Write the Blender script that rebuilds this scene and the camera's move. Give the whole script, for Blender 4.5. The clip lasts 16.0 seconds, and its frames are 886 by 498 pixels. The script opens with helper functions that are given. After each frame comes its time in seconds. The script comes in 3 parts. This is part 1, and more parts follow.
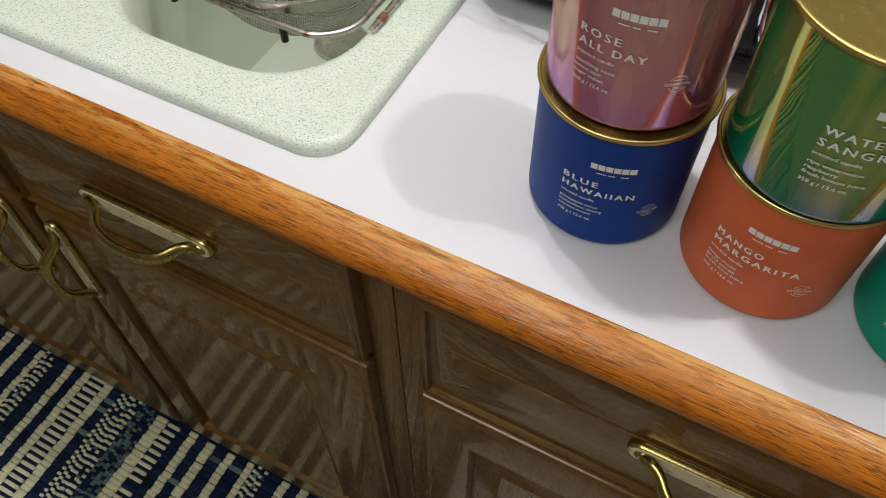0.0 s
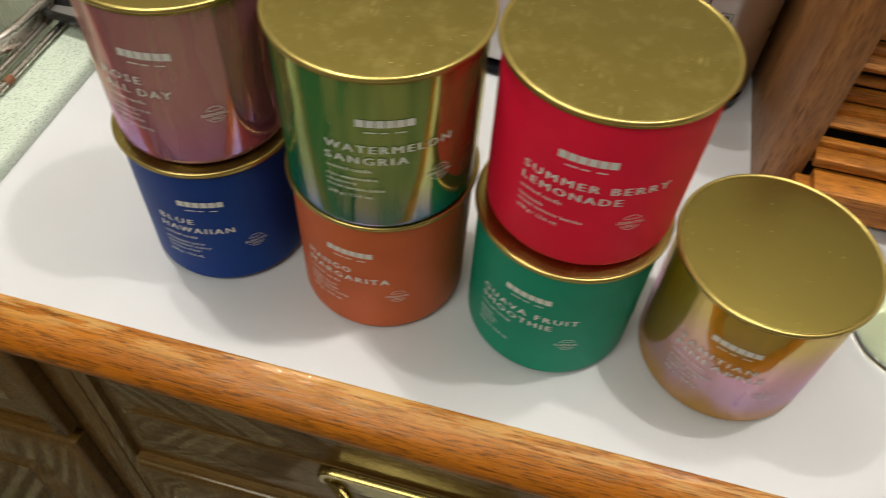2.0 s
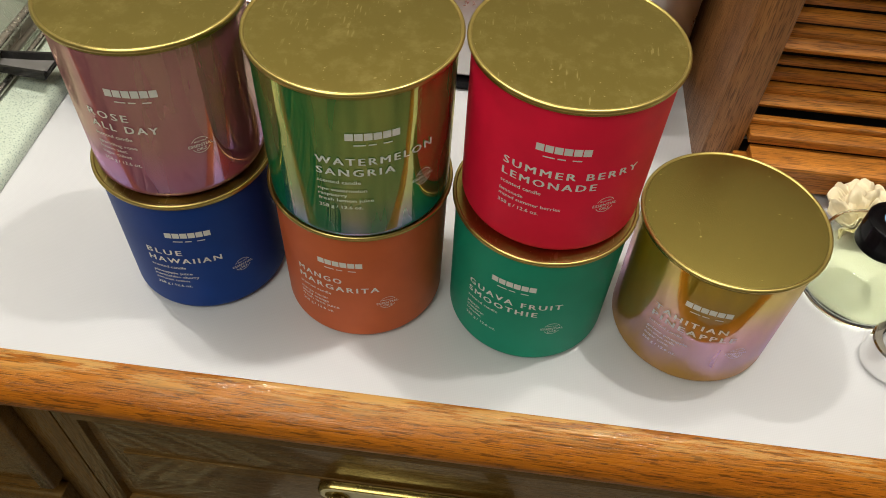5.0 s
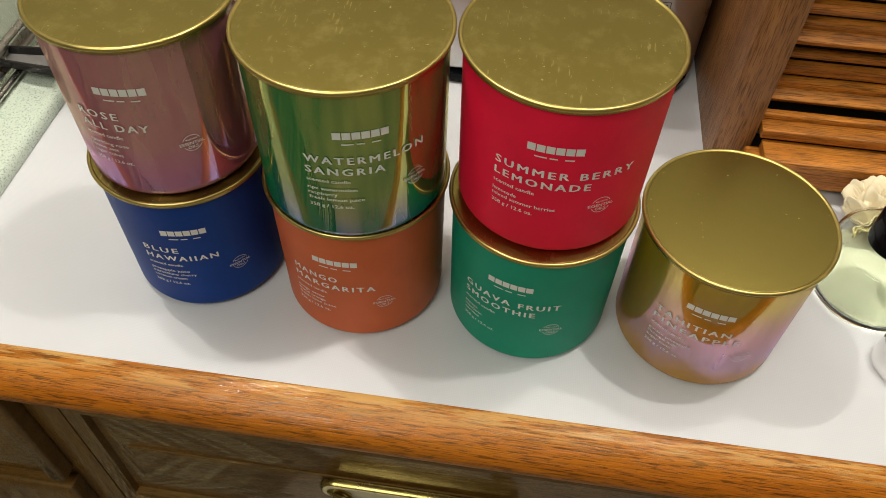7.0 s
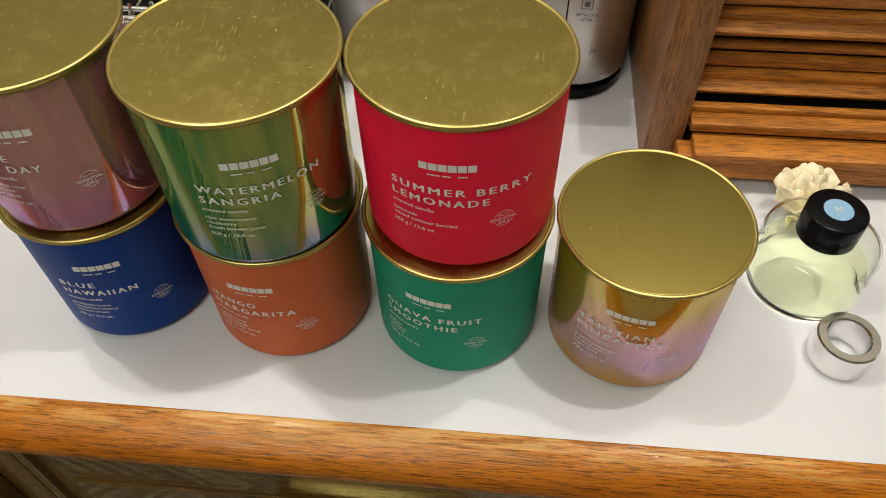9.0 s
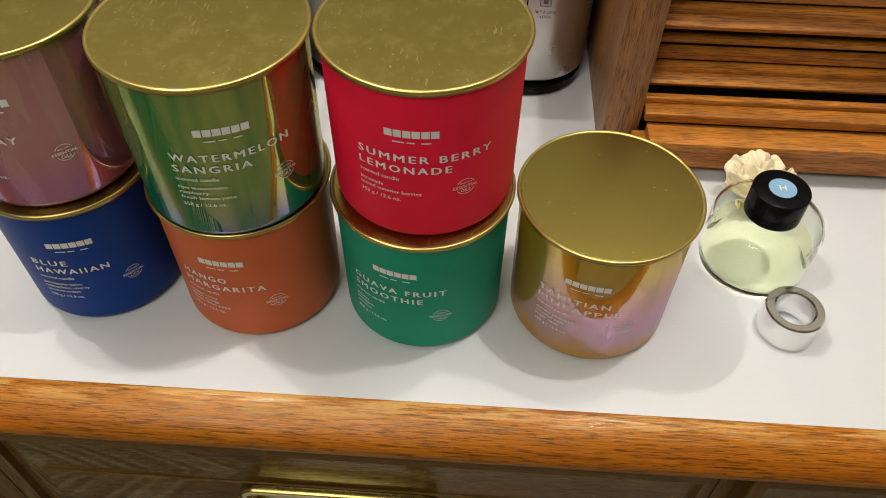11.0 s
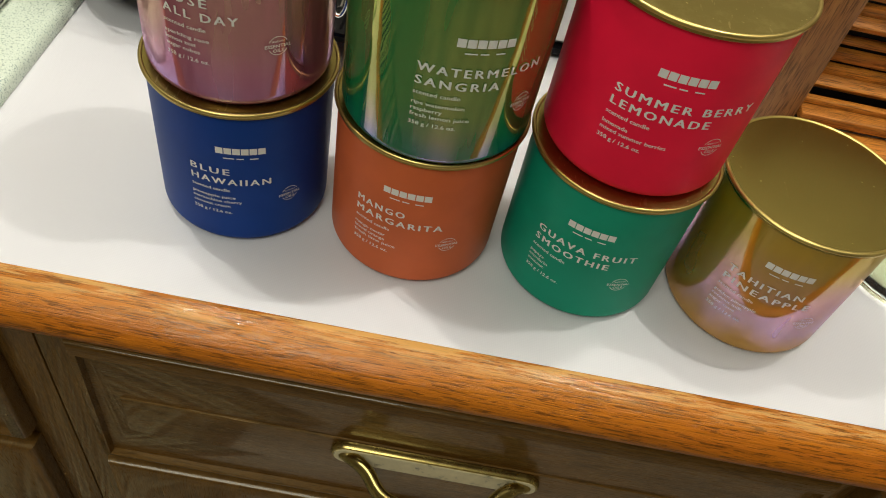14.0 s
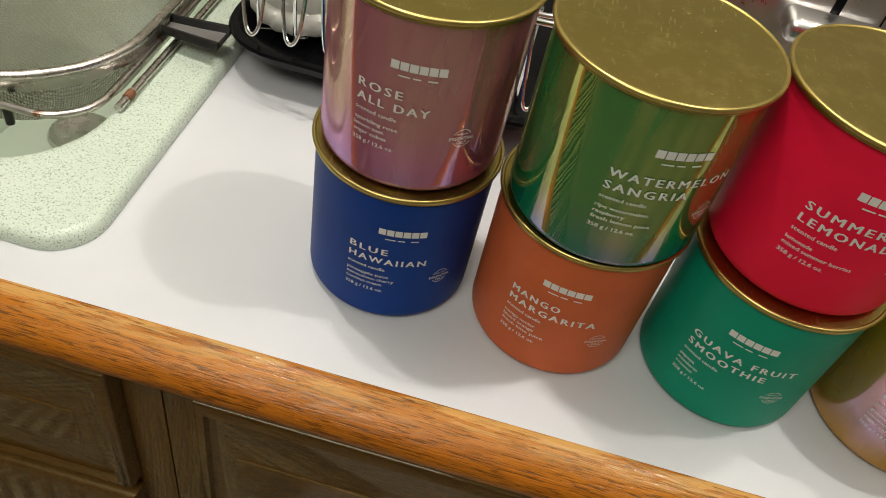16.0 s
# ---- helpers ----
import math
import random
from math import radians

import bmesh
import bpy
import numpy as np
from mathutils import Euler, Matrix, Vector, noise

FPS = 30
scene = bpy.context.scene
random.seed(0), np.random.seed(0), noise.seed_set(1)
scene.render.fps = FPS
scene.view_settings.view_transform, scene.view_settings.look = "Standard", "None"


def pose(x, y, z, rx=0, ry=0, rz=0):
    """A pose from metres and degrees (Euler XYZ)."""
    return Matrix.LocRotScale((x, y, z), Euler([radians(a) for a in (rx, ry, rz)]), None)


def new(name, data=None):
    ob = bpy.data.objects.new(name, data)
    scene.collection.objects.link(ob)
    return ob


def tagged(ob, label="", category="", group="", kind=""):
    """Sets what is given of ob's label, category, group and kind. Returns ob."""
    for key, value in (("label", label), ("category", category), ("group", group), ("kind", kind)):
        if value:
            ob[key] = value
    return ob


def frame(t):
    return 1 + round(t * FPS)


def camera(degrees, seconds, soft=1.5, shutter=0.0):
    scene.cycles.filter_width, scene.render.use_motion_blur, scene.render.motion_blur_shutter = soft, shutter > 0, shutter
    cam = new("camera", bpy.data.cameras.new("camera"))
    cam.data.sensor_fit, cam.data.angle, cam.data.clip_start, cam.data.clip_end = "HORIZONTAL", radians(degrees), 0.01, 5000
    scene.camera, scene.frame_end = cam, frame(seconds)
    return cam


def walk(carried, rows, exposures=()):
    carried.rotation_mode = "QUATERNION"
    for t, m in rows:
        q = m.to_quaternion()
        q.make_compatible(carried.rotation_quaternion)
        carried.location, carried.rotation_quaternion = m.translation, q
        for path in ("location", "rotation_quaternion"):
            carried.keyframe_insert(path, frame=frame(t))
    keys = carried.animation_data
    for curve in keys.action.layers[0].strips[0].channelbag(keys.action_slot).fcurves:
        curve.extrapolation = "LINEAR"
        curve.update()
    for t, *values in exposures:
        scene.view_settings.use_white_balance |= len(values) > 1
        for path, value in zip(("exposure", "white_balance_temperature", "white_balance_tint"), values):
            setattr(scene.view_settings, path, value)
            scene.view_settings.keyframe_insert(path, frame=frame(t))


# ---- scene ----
cam = camera(59.0, 16.0, soft=0.95, shutter=0.35)
METRES, EYE, TILT, LEAN, TURN = 0.564, 1.281, -55.48, 0.24, 27.31
ROWS = [
    (0.0, 0.0, 0.0, 0.0, 0.0, 0.0, -0.0),
    (0.5, 0.0187, 0.0177, 0.0062, -1.47, -0.95, 1.69),
    (1.0, 0.0448, 0.0374, 0.0027, -3.07, -2.13, 4.25),
    (1.5, 0.0867, 0.009, -0.0044, -6.68, -0.72, 8.03),
    (2.0, 0.2421, -0.0279, -0.0337, -9.84, 2.55, 8.71),
    (2.5, 0.2931, -0.058, -0.0648, -9.14, 4.12, 8.85),
    (3.0, 0.2575, -0.0649, -0.0596, -10.62, 3.92, 15.12),
    (3.2, 0.2363, -0.0615, -0.0570, -11.46, 3.45, 16.25),
    (5.3, 0.1863, -0.0562, -0.0433, -14.52, 3.11, 15.2),
    (5.5, 0.1948, -0.0541, -0.0422, -14.67, 2.92, 15.45),
    (6.0, 0.2101, -0.0538, -0.0415, -14.09, 2.69, 15.57),
    (6.5, 0.2172, -0.0554, -0.042, -13.17, 2.7, 15.27),
    (7.0, 0.2189, -0.0522, -0.0422, -12.3, 2.93, 14.89),
    (7.5, 0.2285, -0.0547, -0.035, -11.78, 3.07, 14.66),
    (8.0, 0.2405, -0.0472, -0.0326, -11.89, 2.77, 15.25),
    (8.5, 0.268, -0.0481, -0.0347, -12.1, 2.42, 16.82),
    (9.0, 0.2968, -0.0601, -0.0422, -12.36, 2.41, 18.37),
    (9.2, 0.2965, -0.0600, -0.0480, -12.75, 2.75, 18.68),
    (11.3, 0.2744, -0.0855, -0.1005, -15.2, 3.45, 18.76),
    (11.5, 0.2628, -0.081, -0.1059, -15.59, 3.29, 18.42),
    (12.0, 0.2172, -0.0535, -0.1097, -17.0, 2.63, 16.98),
    (12.5, 0.1805, -0.0265, -0.1016, -18.62, 1.82, 14.91),
    (13.0, 0.1313, 0.0053, -0.0839, -19.12, 1.73, 12.55),
    (13.5, 0.0906, 0.0351, -0.0789, -19.32, 1.5, 11.2),
    (14.0, 0.073, 0.0332, -0.0697, -19.58, 2.2, 11.16),
    (14.5, 0.0543, 0.0434, -0.0575, -18.76, 3.51, 10.42),
    (15.0, 0.0318, 0.0506, -0.0312, -17.29, 4.82, 8.99),
    (15.5, 0.007, 0.062, -0.0232, -16.6, 5.85, 7.16),
    (16.0, -0.0126, 0.0642, -0.0196, -16.6, 6.42, 6.32),
]
walk(cam, [(t, pose(0, 0, EYE, TILT, LEAN, TURN) @ pose(METRES * x, METRES * y, METRES * z, 90 + pitch, roll, yaw)) for t, x, y, z, yaw, pitch, roll in ROWS],
     exposures=[(0.0, -0.16, 6020, 17), (1.0, -0.15, 6170, 15), (2.2, -0.13, 6500, 11), (11.3, -0.12, 6500, 11), (12.5, -0.05, 6500, 10), (14.5, -0.07, 6500, 10), (16.0, -0.16, 6460, 11)])

# ---- light ----
world = bpy.data.worlds.new("world")
scene.world = world
world.use_nodes = True
world.node_tree.nodes["Background"].inputs["Color"].default_value = (0.9, 0.95, 1.0, 1)
world.node_tree.nodes["Background"].inputs["Strength"].default_value = 0.005


def lamp(name, kind, m, watts, size, colour=(1.0, 0.972, 0.885)):
    data = bpy.data.lights.new(name, kind)
    data.energy, data.color = watts, colour
    if kind == "AREA":
        data.shape, data.size = "DISK", size
    else:
        data.shadow_soft_size = size
    ob = new(name, data)
    ob.matrix_world = m
    return ob


lamp("soffit_lamp_right", "POINT", pose(0.51, 0.40, 2.33), 25.0, 0.016)
lamp("soffit_lamp_left", "POINT", pose(-0.37, 0.47, 2.33), 24.0, 0.016)
lamp("room_lamp", "AREA", pose(-0.35, -0.72, 2.42), 17.5, 0.9, (0.985, 1.0, 0.88))


# ---- materials ----
def material(name, rough=0.5, metal=0.0, colour=(0.5, 0.5, 0.5), **extra):
    m = bpy.data.materials.new(name)
    m.use_nodes = True
    b = m.node_tree.nodes["Principled BSDF"]
    b.inputs["Base Color"].default_value = (*colour, 1)
    b.inputs["Roughness"].default_value = rough
    b.inputs["Metallic"].default_value = metal
    for key, value in extra.items():
        b.inputs[key.replace("_", " ")].default_value = value
    return m


class Net:
    """A short hand for wiring a material's nodes."""

    def __init__(self, m):
        self.t = m.node_tree
        self.b = m.node_tree.nodes["Principled BSDF"]

    def add(self, kind, **sets):
        n = self.t.nodes.new(kind)
        for key, value in sets.items():
            if key in n.inputs:
                n.inputs[key].default_value = value
            else:
                setattr(n, key, value)
        return n

    def link(self, a, b):
        self.t.links.new(a, b)

    def coords(self, scale=(1, 1, 1), turn=(0, 0, 0), space="Object"):
        c = self.add("ShaderNodeTexCoord")
        p = self.add("ShaderNodeMapping")
        p.inputs["Scale"].default_value = scale
        p.inputs["Rotation"].default_value = turn
        self.link(c.outputs[space], p.inputs["Vector"])
        return p.outputs["Vector"]

    def noise(self, vec, scale, detail=4.0, rough=0.55):
        n = self.add("ShaderNodeTexNoise", Scale=scale, Detail=detail, Roughness=rough)
        self.link(vec, n.inputs["Vector"])
        return n.outputs["Fac"]

    def ramp(self, fac, *stops):
        n = self.add("ShaderNodeValToRGB")
        e = n.color_ramp.elements
        while len(e) < len(stops):
            e.new(0.5)
        for i, (at, colour) in enumerate(stops):
            e[i].position = at
            e[i].color = (*colour, 1) if len(colour) == 3 else colour
        self.link(fac, n.inputs["Fac"])
        return n.outputs["Color"]

    def mix(self, fac, a, b, blend="MIX"):
        n = self.add("ShaderNodeMix", data_type="RGBA", blend_type=blend)
        for value, socket in ((fac, n.inputs[0]), (a, n.inputs[6]), (b, n.inputs[7])):
            if isinstance(value, (int, float)):
                socket.default_value = value
            elif isinstance(value, tuple):
                socket.default_value = (*value, 1)
            else:
                self.link(value, socket)
        return n.outputs[2]

    def bump(self, height, strength, distance=0.001):
        n = self.add("ShaderNodeBump", Strength=strength, Distance=distance)
        self.link(height, n.inputs["Height"])
        self.link(n.outputs["Normal"], self.b.inputs["Normal"])

    def rand(self):
        return self.add("ShaderNodeObjectInfo").outputs["Random"]


def grey(v):
    return (v, v, v)


def wood(name, dark, light, axis="x", rough=0.35, coat=0.3, pores=0.6):
    m = material(name, rough, Coat_Weight=coat, Coat_Roughness=0.08, Specular_IOR_Level=0.35)
    if coat > 0.2:
        m.node_tree.nodes["Principled BSDF"].inputs["Specular Tint"].default_value = (1.0, 0.84, 0.52, 1)
        m.node_tree.nodes["Principled BSDF"].inputs["Coat Tint"].default_value = (1.0, 0.88, 0.58, 1)
    n = Net(m)
    long = {"x": (0.06, 0.3, 1), "z": (1, 0.3, 0.06)}[axis]
    dash = {"x": (0.05, 1, 1), "z": (1, 1, 0.05)}[axis]
    vec = n.coords(long)
    off = n.add("ShaderNodeVectorMath", operation="ADD")
    n.link(vec, off.inputs[0])
    mul = n.add("ShaderNodeMath", operation="MULTIPLY")
    n.link(n.rand(), mul.inputs[0])
    mul.inputs[1].default_value = 7.0
    n.link(mul.outputs[0], off.inputs[1])
    vec = off.outputs[0]
    rings = n.noise(vec, 75, 6, 0.68)
    col = n.ramp(rings, (0.30, dark), (0.55, tuple(0.5 * (a + b) for a, b in zip(dark, light))), (0.72, light))
    fine = n.noise(n.coords(dash), 1250, 2, 0.6)
    pore = n.ramp(fine, (0.40, grey(1 - pores)), (0.50, grey(1)))
    col = n.mix(0.85, col, pore, "MULTIPLY")
    streak = n.noise(vec, 260, 4, 0.65)
    col = n.mix(0.38, col, n.ramp(streak, (0.36, grey(1 - pores)), (0.46, grey(1))), "MULTIPLY")
    patch = n.noise(n.coords((1, 1, 1)), 9, 3)
    col = n.mix(n.ramp(patch, (0.45, grey(0)), (0.8, grey(0.22))), col, tuple(0.6 * a for a in dark))
    n.link(col, n.b.inputs["Base Color"])
    n.link(n.ramp(fine, (0.3, grey(rough + 0.2)), (0.6, grey(rough))), n.b.inputs["Roughness"])
    n.bump(n.mix(0.4, fine, streak), 0.5, 0.0006)
    return m




def edge_oak():
    """Honey oak with long open pores and paler streaks along the crest."""
    m = material("oak_edge", 0.3, Coat_Weight=0.40, Coat_Roughness=0.10, Specular_IOR_Level=0.3)
    m.node_tree.nodes["Principled BSDF"].inputs["Specular Tint"].default_value = (1.0, 0.80, 0.48, 1)
    n = Net(m)
    tone = n.noise(n.coords((0.05, 1, 1)), 42, 5, 0.62)
    col = n.ramp(tone, (0.28, (0.28, 0.070, 0.003)), (0.5, (0.39, 0.119, 0.005)), (0.72, (0.48, 0.166, 0.008)))
    line = n.noise(n.coords((0.035, 1, 1)), 700, 3, 0.65)
    col = n.mix(0.5, col, n.ramp(line, (0.40, grey(0.45)), (0.52, grey(1))), "MULTIPLY")
    pore = n.noise(n.coords((0.065, 1, 1)), 1150, 2, 0.6)
    col = n.mix(0.75, col, n.ramp(pore, (0.40, grey(0.22)), (0.46, grey(1))), "MULTIPLY")
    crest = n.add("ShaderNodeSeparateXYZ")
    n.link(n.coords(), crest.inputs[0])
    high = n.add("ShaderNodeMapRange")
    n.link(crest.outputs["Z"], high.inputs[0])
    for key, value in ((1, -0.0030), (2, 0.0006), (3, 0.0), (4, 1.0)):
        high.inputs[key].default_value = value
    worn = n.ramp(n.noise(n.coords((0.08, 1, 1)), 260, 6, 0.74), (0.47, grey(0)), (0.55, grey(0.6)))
    crest_pale = n.mix(1.0, worn, high.outputs[0], "MULTIPLY")
    col = n.mix(crest_pale, col, (0.64, 0.38, 0.12))
    n.link(col, n.b.inputs["Base Color"])
    n.link(n.mix(pore, grey(0.5), grey(0.26)), n.b.inputs["Roughness"])
    n.bump(n.mix(0.5, pore, n.mix(0.5, line, worn)), 0.5, 0.0008)
    n.link(n.b.inputs["Normal"].links[0].from_socket, n.b.inputs["Coat Normal"])
    return m


OAK_TRIM = edge_oak()
OAK_X = wood("dark_oak_rail", (0.105, 0.050, 0.010), (0.180, 0.094, 0.025), "x", 0.26, 0.48, 0.55)
OAK_Z = wood("dark_oak_stile", (0.105, 0.050, 0.010), (0.180, 0.094, 0.025), "z", 0.26, 0.48, 0.55)
BOX_X = wood("box_slat_wood", (0.26, 0.078, 0.008), (0.80, 0.30, 0.036), "x", 0.42, 0.06, 0.6)
BOX_Z = wood("box_stile_wood", (0.19, 0.074, 0.020), (0.46, 0.205, 0.066), "z", 0.40, 0.15, 0.6)


def laminate():
    m = material("white_laminate", 0.42)
    n = Net(m)
    vec = n.coords()
    a = n.add("ShaderNodeTexWave", Scale=310.0, Distortion=1.5, bands_direction="X")
    b = n.add("ShaderNodeTexWave", Scale=310.0, Distortion=1.5, bands_direction="Y")
    n.link(vec, a.inputs["Vector"])
    n.link(vec, b.inputs["Vector"])
    weave = n.mix(0.5, a.outputs["Color"], b.outputs["Color"])
    big = n.noise(vec, 6, 4)
    col = n.ramp(big, (0.3, (0.60, 0.595, 0.615)), (0.7, (0.66, 0.655, 0.675)))
    col = n.mix(0.06, col, weave, "MULTIPLY")
    n.link(col, n.b.inputs["Base Color"])
    n.bump(weave, 0.07, 0.0003)
    return m


LAMINATE = laminate()


def speckled(name, fleck, lift):
    m = material(name, 0.36)
    n = Net(m)
    vec = n.coords()
    base = n.ramp(n.noise(vec, 14, 4), (0.3, tuple(lift * c for c in (0.575, 0.645, 0.53))), (0.7, tuple(lift * c for c in (0.635, 0.695, 0.585))))
    dark = n.noise(vec, 980, 2, 0.5)
    col = n.mix(n.ramp(dark, (0.575, grey(0)), (0.63, grey(fleck))), base, (0.15, 0.23, 0.19))
    pale = n.noise(n.coords((1.3, 1.3, 1.3), (0.4, 0.2, 0.9)), 560, 2, 0.5)
    col = n.mix(n.ramp(pale, (0.60, grey(0)), (0.67, grey(0.4 * fleck))), col, (0.80, 0.86, 0.80))
    n.link(col, n.b.inputs["Base Color"])
    n.bump(dark, 0.05, 0.0003)
    return m


MINT = speckled("mint_composite", 0.8, 1.0)
# bowl copy: fewer flecks, colour lifted to paint in the brighter light there
MINT_BOWL = speckled("lit_mint_composite", 0.06, 1.12)


def metal(name, colour, rough, scratch=0.0, grime=0.0):
    m = material(name, rough, 1.0, colour)
    n = Net(m)
    vec = n.coords()
    spots = n.noise(vec, 60, 5, 0.65)
    n.link(n.ramp(spots, (0.35, grey(rough)), (0.75, grey(min(1, rough + 0.14)))), n.b.inputs["Roughness"])
    col = colour
    if grime:
        rust = n.noise(vec, 95, 4, 0.6)
        col = n.mix(n.ramp(rust, (0.60, grey(0)), (0.68, grey(grime))), colour, (0.30, 0.12, 0.05))
        n.link(col, n.b.inputs["Base Color"])
    if scratch:
        marks = []
        for turn, lo, hi in ((0.5, 0.69, 0.72), (1.9, 0.70, 0.73), (2.7, 0.71, 0.74)):
            warp = n.add("ShaderNodeVectorMath", operation="ADD")
            n.link(n.coords((1, 0.16, 1), (0, 0, turn)), warp.inputs[0])
            n.link(n.rand(), warp.inputs[1])
            marks.append(n.ramp(n.noise(warp.outputs[0], 700, 1, 0.4), (lo, grey(0)), (hi, grey(0.5 * scratch))))
        mask = n.mix(1.0, n.mix(1.0, marks[0], marks[1], "LIGHTEN"), marks[2], "LIGHTEN")
        where = n.add("ShaderNodeVectorMath", operation="ADD")
        n.link(vec, where.inputs[0])
        n.link(n.rand(), where.inputs[1])
        mask = n.mix(1.0, mask, n.ramp(n.noise(where.outputs[0], 38, 4, 0.6), (0.50, grey(0)), (0.62, grey(1))), "MULTIPLY")
        dots = n.noise(where.outputs[0], 560, 2, 0.4)
        mask = n.mix(1.0, mask, n.ramp(dots, (0.73, grey(0)), (0.75, grey(0.9 * scratch))), "LIGHTEN")
        smear = n.ramp(n.noise(where.outputs[0], 85, 6, 0.72), (0.50, grey(0)), (0.75, grey(0.30 * scratch)))
        mask = n.mix(1.0, mask, smear, "LIGHTEN")
        n.link(n.mix(mask, colour, tuple(min(1, 1.7 * c + 0.12) for c in colour)), n.b.inputs["Base Color"])
        n.link(n.mix(mask, grey(rough), grey(0.55)), n.b.inputs["Roughness"])
    return m


GOLD = metal("brushed_gold", (0.37, 0.298, 0.082), 0.30, 1.0)
CLEAN_GOLD = metal("smooth_gold", (0.37, 0.298, 0.082), 0.26, 0.06)
GOLD_EDGE = metal("gold_rim", (0.55, 0.43, 0.14), 0.30)
BRASS = metal("aged_brass", (0.38, 0.29, 0.095), 0.20, 0.0, 0.25)
STEEL = metal("stainless_steel", (0.62, 0.58, 0.54), 0.22, 0.0, 0.25)
CHROME = metal("chrome", (0.80, 0.79, 0.78), 0.08)
BRUSHED = metal("brushed_steel", (0.64, 0.62, 0.60), 0.27)
BLACK = material("black_plastic", 0.16, 0.0, (0.004, 0.004, 0.005), Specular_IOR_Level=0.15)
# near-black colour that paints the shade in the bread box gaps
SHADE_PAINT = material("painted_shade", 0.8, 0.0, (0.006, 0.005, 0.004))
WHITE = material("white_glaze", 0.3, 0.0, (0.74, 0.72, 0.66))
PRINT = material("silver_print", 0.45, 0.1, (0.78, 0.78, 0.75))
GREYPRINT = material("grey_print", 0.6, 0.0, (0.10, 0.10, 0.10))


def frosted(name, colour):
    m = material(name, 0.46, 0.0, colour, Specular_IOR_Level=0.16)
    n = Net(m)
    vec = n.coords()
    col = n.ramp(n.noise(vec, 25, 4), (0.3, tuple(0.9 * c for c in colour)), (0.7, tuple(min(1, 1.07 * c) for c in colour)))
    n.link(col, n.b.inputs["Base Color"])
    n.bump(n.noise(vec, 1400, 2), 0.04, 0.0002)
    return m


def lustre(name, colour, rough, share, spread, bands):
    """Glass lacquered in a colour under a mirror film; its tint is set in bands up the jar."""
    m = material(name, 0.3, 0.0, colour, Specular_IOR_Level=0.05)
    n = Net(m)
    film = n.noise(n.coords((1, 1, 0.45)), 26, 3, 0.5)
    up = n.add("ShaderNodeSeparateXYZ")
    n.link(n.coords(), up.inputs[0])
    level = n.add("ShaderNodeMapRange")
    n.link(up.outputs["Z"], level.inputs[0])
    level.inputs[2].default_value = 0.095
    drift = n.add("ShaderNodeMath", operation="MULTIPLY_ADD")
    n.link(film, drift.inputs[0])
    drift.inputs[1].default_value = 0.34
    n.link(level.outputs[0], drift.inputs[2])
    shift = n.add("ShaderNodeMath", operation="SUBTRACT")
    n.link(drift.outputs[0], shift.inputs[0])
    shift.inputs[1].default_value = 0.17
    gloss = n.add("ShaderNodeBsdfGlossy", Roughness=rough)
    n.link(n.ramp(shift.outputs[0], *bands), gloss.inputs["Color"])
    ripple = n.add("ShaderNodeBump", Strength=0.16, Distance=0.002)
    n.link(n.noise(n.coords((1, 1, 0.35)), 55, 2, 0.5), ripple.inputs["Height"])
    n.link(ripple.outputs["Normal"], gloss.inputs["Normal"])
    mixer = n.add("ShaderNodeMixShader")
    # uneven mirror share paints in the dark and bright bands of a reflected room
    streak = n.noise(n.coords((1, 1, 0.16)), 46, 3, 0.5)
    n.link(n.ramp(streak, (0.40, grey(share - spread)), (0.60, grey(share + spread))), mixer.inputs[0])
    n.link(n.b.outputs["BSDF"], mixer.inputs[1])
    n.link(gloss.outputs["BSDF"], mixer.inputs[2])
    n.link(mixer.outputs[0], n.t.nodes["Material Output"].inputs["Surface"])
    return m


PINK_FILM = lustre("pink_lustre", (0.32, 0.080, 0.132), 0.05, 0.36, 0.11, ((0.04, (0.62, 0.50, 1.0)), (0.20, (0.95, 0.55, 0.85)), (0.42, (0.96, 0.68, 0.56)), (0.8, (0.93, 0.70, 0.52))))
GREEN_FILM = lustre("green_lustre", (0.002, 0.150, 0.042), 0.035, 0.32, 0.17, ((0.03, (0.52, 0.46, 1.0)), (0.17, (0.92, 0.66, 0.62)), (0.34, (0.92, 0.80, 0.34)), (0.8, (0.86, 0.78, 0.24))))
# amber tint bands painted after the reflected counter: orange, violet, pink, then gold
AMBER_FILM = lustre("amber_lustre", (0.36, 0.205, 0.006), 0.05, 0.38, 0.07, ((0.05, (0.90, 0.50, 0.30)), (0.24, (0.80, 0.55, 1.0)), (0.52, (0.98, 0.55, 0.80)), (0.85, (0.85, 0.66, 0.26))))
BLUE = frosted("blue_frosted", (0.001, 0.040, 0.245))
CORAL = frosted("coral_frosted", (0.60, 0.130, 0.040))
TEAL = frosted("teal_frosted", (0.003, 0.285, 0.172))
RED = frosted("red_frosted", (0.84, 0.011, 0.052))


def plaster(name, colour, rough=0.8):
    m = material(name, rough, 0.0, colour)
    n = Net(m)
    vec = n.coords()
    n.link(n.ramp(n.noise(vec, 3, 5), (0.3, tuple(0.92 * c for c in colour)), (0.7, colour)), n.b.inputs["Base Color"])
    n.bump(n.noise(vec, 160, 3), 0.1, 0.001)
    return m


WALL = plaster("tan_wall_paint", (0.34, 0.31, 0.25))
CEILING = plaster("white_ceiling_paint", (0.62, 0.61, 0.59))
FLOOR = plaster("cream_vinyl", (0.40, 0.365, 0.30), 0.4)


